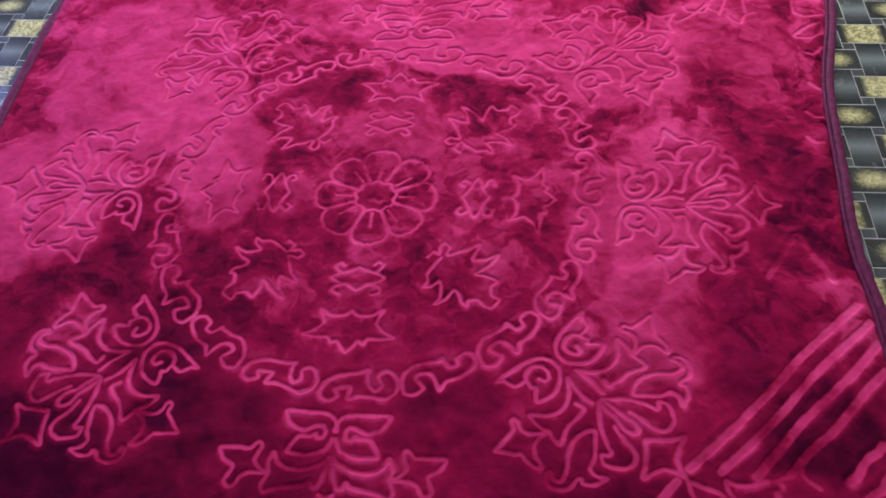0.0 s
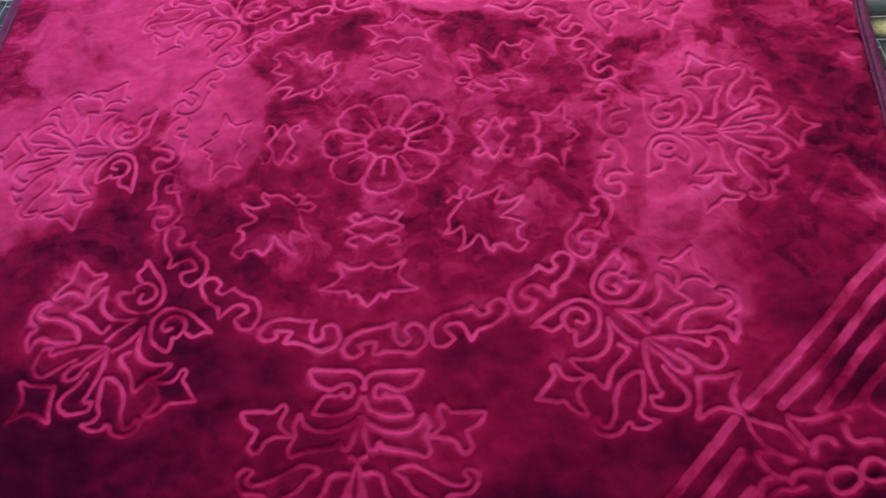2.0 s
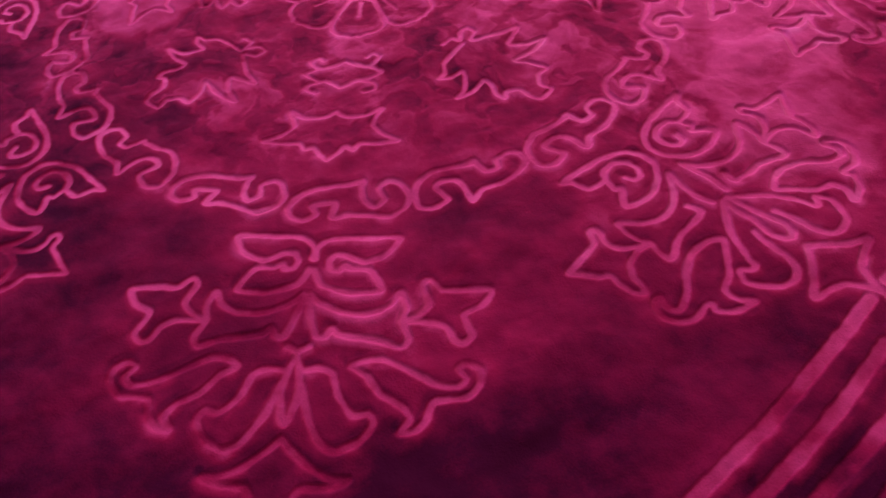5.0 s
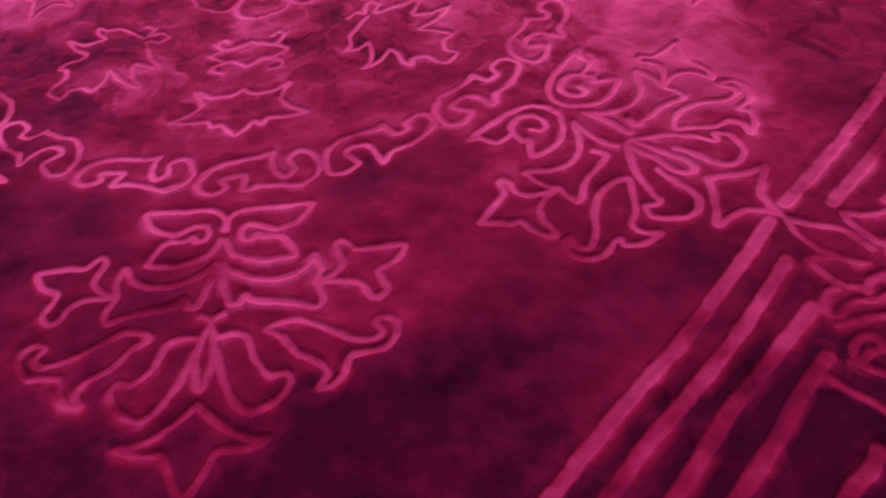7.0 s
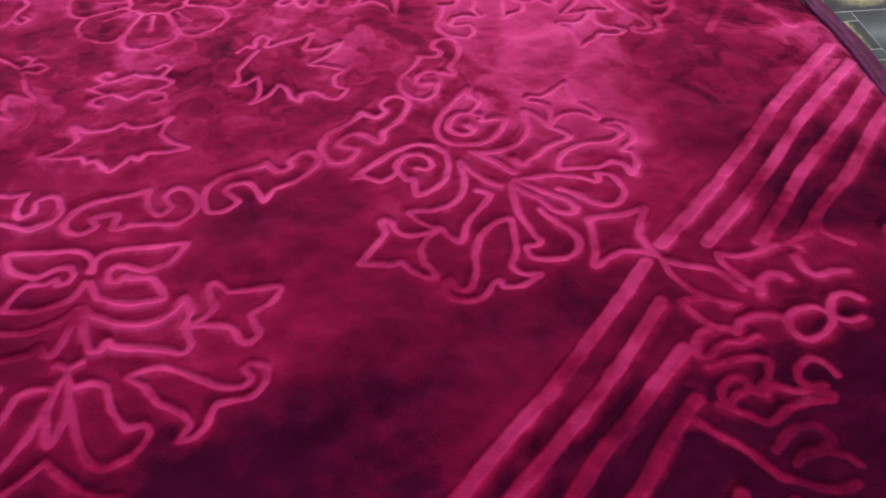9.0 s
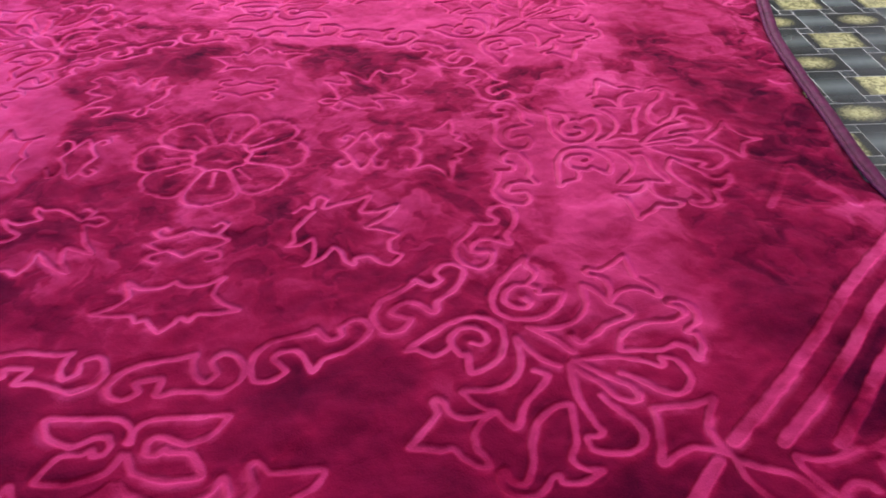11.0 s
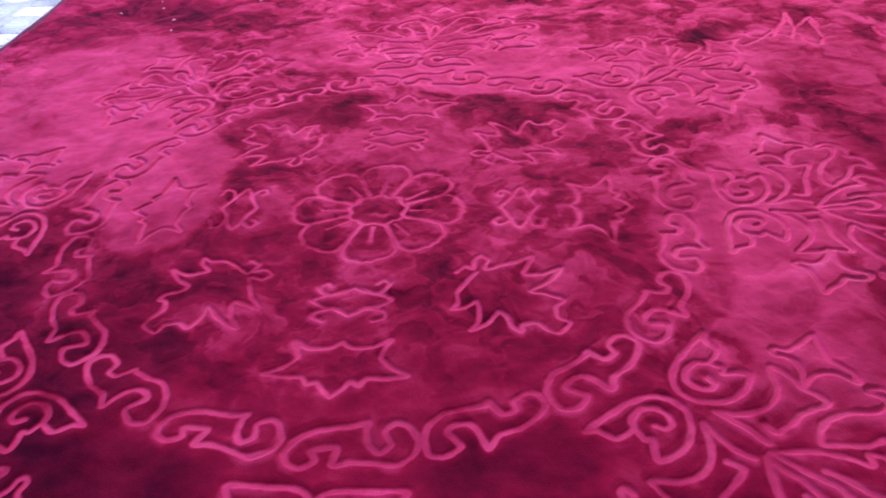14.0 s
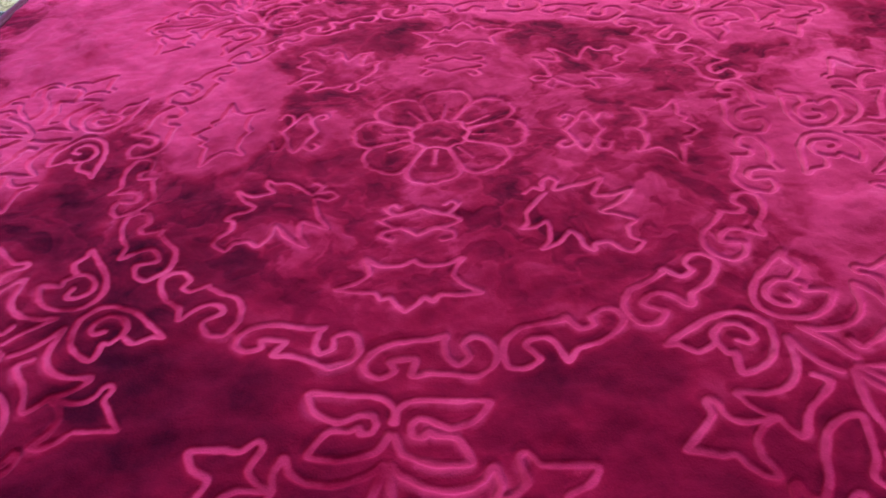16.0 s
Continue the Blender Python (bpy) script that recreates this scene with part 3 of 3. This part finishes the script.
dxu, dxv, dyv = np.gradient(GX, axis=1), np.gradient(GX, axis=0), np.gradient(GY, axis=0)
NORMALS = np.stack((-dzu * dyv, -(dxu * dzv - dzu * dxv), dxu * dyv), -1)
NORMALS /= np.linalg.norm(NORMALS, axis=-1, keepdims=True)


def grid_mesh(name, faces, parent, label=""):
    """A mesh of the chosen cells (row, column) of the blanket's field, with the field's own normals."""
    nv = GX.shape[1]
    j, i = faces[:, 0], faces[:, 1]
    quads = np.stack((j * nv + i, j * nv + i + 1, (j + 1) * nv + i + 1, (j + 1) * nv + i), 1)
    used, local = np.unique(quads, return_inverse=True)
    local = local.reshape(-1)
    me = bpy.data.meshes.new(name)
    me.vertices.add(len(used))
    co = np.stack((GX.ravel()[used], GY.ravel()[used], GZ.ravel()[used]), 1)
    me.vertices.foreach_set("co", co.ravel())
    me.loops.add(len(local))
    me.loops.foreach_set("vertex_index", local.astype(np.int32))
    me.polygons.add(len(quads))
    me.polygons.foreach_set("loop_start", np.arange(0, len(local), 4, dtype=np.int32))
    me.polygons.foreach_set("use_smooth", np.ones(len(quads), bool))
    me.update(calc_edges=True)
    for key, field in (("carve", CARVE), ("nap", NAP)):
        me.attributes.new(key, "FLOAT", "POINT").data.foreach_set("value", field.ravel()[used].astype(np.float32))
    me.normals_split_custom_set_from_vertices(NORMALS.reshape(-1, 3)[used].tolist())
    me.materials.append(VELVET)
    ob = new(name, me)
    ob.parent = parent
    return tagged(ob, label)


blanket = tagged(new("blanket"), "crimson velvet-pile blanket with carved flower pattern spread on the tile floor", "blanket")
cell = np.where(DIST < 0.0023, 1, 0)[:-1, :-1] > 0
cell_owner = np.where(cell, OWNER[:-1, :-1], -1)
grid_mesh("velvet_body", np.argwhere(cell_owner < 0), blanket)
order = np.argwhere(cell_owner >= 0)
owners = cell_owner[order[:, 0], order[:, 1]]
for k, (name, label) in enumerate(motifs):
    mine = order[owners == k]
    if len(mine):
        grid_mesh(name, mine, blanket, label)


def outline():
    """The blanket's rim, anticlockwise, at even steps."""
    ys = np.linspace(NEAR, FAR, 240)
    right = [(right_edge(y), y) for y in ys]
    left = [(left_edge(y), y) for y in ys[::-1]]
    top = [(x, FAR) for x in np.linspace(right[-1][0], left[0][0], 140)[1:-1]]
    low = [(x, NEAR) for x in np.linspace(left[-1][0], right[0][0], 140)[1:-1]]
    return [np.array(p, float) for p in right + top + left + low]


def binding(name, inset, wide, high, z, label, wave):
    rim = outline()
    n, m = len(rim), 10
    bm = bmesh.new()
    rings = []
    for k in range(n):
        d = rim[(k + 2) % n] - rim[k - 2]
        d /= np.linalg.norm(d)
        side = np.array((d[1], -d[0]))
        tuck = 0.010 * min(max((-0.80 - rim[k][0]) / 0.15, 0), 1)
        c = rim[k] - side * (inset + tuck)
        ring = []
        for q in range(m):
            a = 2 * math.pi * q / m
            w = wide * (1 + wave * math.sin(k * 0.9) + 0.16 * noise.noise(Vector((k * 0.35, q * 0.5, 3.0))))
            p = c + side * (w * math.cos(a))
            ring.append(bm.verts.new((p[0], p[1], z - 0.3 * tuck + high * math.sin(a) + 0.001 * math.sin(k * 0.23))))
        rings.append(ring)
    for k in range(n):
        a, b = rings[k], rings[(k + 1) % n]
        for q in range(m):
            f = bm.faces.new((a[q], b[q], b[(q + 1) % m], a[(q + 1) % m]))
            f.smooth = True
    bmesh.ops.recalc_face_normals(bm, faces=bm.faces)
    return part(name, bm, SATIN, blanket, label)


binding("binding", -0.002, 0.0112, 0.0075, -0.0045, "plum satin edge binding", 0.03)
binding("binding_seam", 0.013, 0.004, 0.0035, -0.0005, "raised seam of the satin binding", 0.05)

# ---- lint on the far part of the blanket ----
LINT = plain("white_lint_fluff", (0.80, 0.58, 0.68), (0.6, 0.36, 0.48), 0.9, 200)


def lint_fleck(x, y, size, turn):
    """A small matted curl of white fluff lying on the pile."""
    bm = bmesh.new()
    bmesh.ops.create_icosphere(bm, subdivisions=2, radius=size)
    for v in bm.verts:
        wob = 1 + 0.45 * noise.noise(v.co * 2.2 / size + Vector((x * 50, y * 50, 0)))
        v.co = Vector((v.co.x * 1.9 * wob, v.co.y * 0.8 * wob, v.co.z * 0.45 * wob))
    for f in bm.faces:
        f.smooth = True
    ob = part("lint_fleck", bm, LINT)
    j = int(round((y - NEAR) / STEP))
    i = int(round((x - LE[j]) / (RE[j] - LE[j]) * (NU - 1)))
    ob.matrix_world = pose(x, y, GZ[j, i] + size * 0.3, 0, 0, turn)
    return tagged(ob, "tiny fleck of white lint lying on the velvet blanket", "lint", group="lint flecks on the blanket")


for x, y, size, turn in ((-0.80, 0.93, 0.0022, 10), (-0.70, 0.97, 0.0026, 60), (-0.64, 0.88, 0.0030, 30), (-0.72, 1.02, 0.0020, 120), (-0.44, 1.0, 0.0022, 20), (-0.62, 0.80, 0.0026, 80)):
    lint_fleck(x, y, size, turn)

# ---- floor tiles: a basket weave of upright and lying tiles with small corner tiles ----
AX, AY = 0.0952, 0.2030            # the weave's steps
OX, OY = 1.1055, 0.1905            # one upright tile's centre
VW, VH, HW, HH = 0.0655, 0.1275, 0.1249, 0.0755
JOINT, LONG_JOINT = 0.0015, 0.0031


def tile_mesh(name, w, h, mat):
    """A thin tile with softened edges; face_place runs 0 to 1 over it."""
    e, t = 0.0004, 0.0022
    me = bpy.data.meshes.new(name)
    vs, fs = [], []
    for inset, z in ((0, -0.004), (0, t - 0.0002), (e, t)):
        x, y = w / 2 - inset, h / 2 - inset
        vs += [(-x, -y, z), (x, -y, z), (x, y, z), (-x, y, z)]
    for k in (0, 4):
        fs += [(k + q, k + (q + 1) % 4, k + 4 + (q + 1) % 4, k + 4 + q) for q in range(4)]
    fs.append((8, 9, 10, 11))
    me.from_pydata([(x, y, z - t) for x, y, z in vs], [], fs)
    a = me.attributes.new("face_place", "FLOAT_VECTOR", "POINT")
    a.data.foreach_set("vector", [c for x, y, z in vs for c in (x / w + 0.5, y / h + 0.5, 0.0)])
    me.materials.append(mat)
    return me


SHAPES = {
    "dark_tile": tile_mesh("dark_tile", VW - JOINT, VH - LONG_JOINT, TILE["dark"]),
    "yellow_tile": tile_mesh("yellow_tile", HW - JOINT, HH - LONG_JOINT, TILE["yellow"]),
    "spotted_tile": tile_mesh("spotted_tile", HW - JOINT, HH - LONG_JOINT, TILE["spot"]),
    "small_tile": tile_mesh("small_tile", AX - VW - JOINT, (VH - HH) / 2 - LONG_JOINT, TILE["small"]),
}
rest = {k: [] for k in SHAPES}


def near_strip(x, y):
    return (0.93 < x < 1.75 and -0.45 < y < 1.9) or (-1.5 < x < -0.9 and 0.1 < y < 1.9)


def under_blanket(x, y):
    return abs(x) < 0.85 and NEAR < y < 1.1


def lay(kind, x, y):
    if not (X0 + 0.02 < x < X1 - 0.02 and Y0 + 0.02 < y < Y1 - 0.02) or under_blanket(x, y):
        return
    if near_strip(x, y):
        ob = new(kind, SHAPES[kind])
        ob.location = (x, y, FLOOR_Z)
        ob.parent = floor
    else:
        rest[kind].append((x, y))


for i in range(-45, 22):
    for j in range(-18, 17):
        x, y = OX + i * AX, OY + j * AY + (AY / 2 if i % 2 else 0)
        lay("dark_tile", x, y)
        lay("spotted_tile" if i % 2 == 0 else "yellow_tile", x, y + AY / 2)
        for s in (1, -1):
            lay("small_tile", x + AX / 2, y + s * (VH / 2 - (VH - HH) / 4))

for kind, places in rest.items():
    src = SHAPES[kind]
    base = np.array([v.co[:] for v in src.vertices])
    quads = np.array([p.vertices[:] for p in src.polygons])
    at = np.array([(x, y, FLOOR_Z) for x, y in places])
    vs = (base[None] + at[:, None]).reshape(-1, 3)
    fs = (quads[None] + len(base) * np.arange(len(at))[:, None, None]).reshape(-1, 4)
    me = bpy.data.meshes.new("outer_" + kind)
    me.from_pydata(vs.tolist(), [], fs.tolist())
    uv = np.array([d.vector[:] for d in src.attributes["face_place"].data], np.float32)
    me.attributes.new("face_place", "FLOAT_VECTOR", "POINT").data.foreach_set("vector", np.tile(uv, (len(at), 1)).ravel())
    me.materials.append(src.materials[0])
    ob = new("outer_" + kind + "s", me)
    ob.parent = floor
    tagged(ob, kind="stuff")


# ---- windows ----
def window(name, centre, along, width, height):
    """A white frame with a mullion, set in a wall's opening."""
    win = tagged(new(name), "white painted window frame with a centre mullion, out of view", "window", kind="structure")
    win.matrix_world = pose(*centre, 0, 0, 0 if along == "x" else 90)
    bm = bmesh.new()
    for a, b, c, d in ((-width / 2, -width / 2 + 0.05, -height / 2, height / 2), (width / 2 - 0.05, width / 2, -height / 2, height / 2),
                       (-width / 2 + 0.05, width / 2 - 0.05, -height / 2, -height / 2 + 0.05), (-width / 2 + 0.05, width / 2 - 0.05, height / 2 - 0.05, height / 2), (-0.025, 0.025, -height / 2 + 0.05, height / 2 - 0.05)):
        box(bm, a, b, -0.03, 0.03, c, d, 0.004)
    part("window_frame", bm, FRAME, win)


window("window_1", (0.3, 3.24, 2.0), "x", 3.0, 1.0)
window("window_3", (-2.35, 3.24, 0.95), "x", 1.0, 1.2)
# unseen frame, added round the side fill
window("window_2", (-3.04, 1.5, 1.5), "y", 1.4, 1.2)
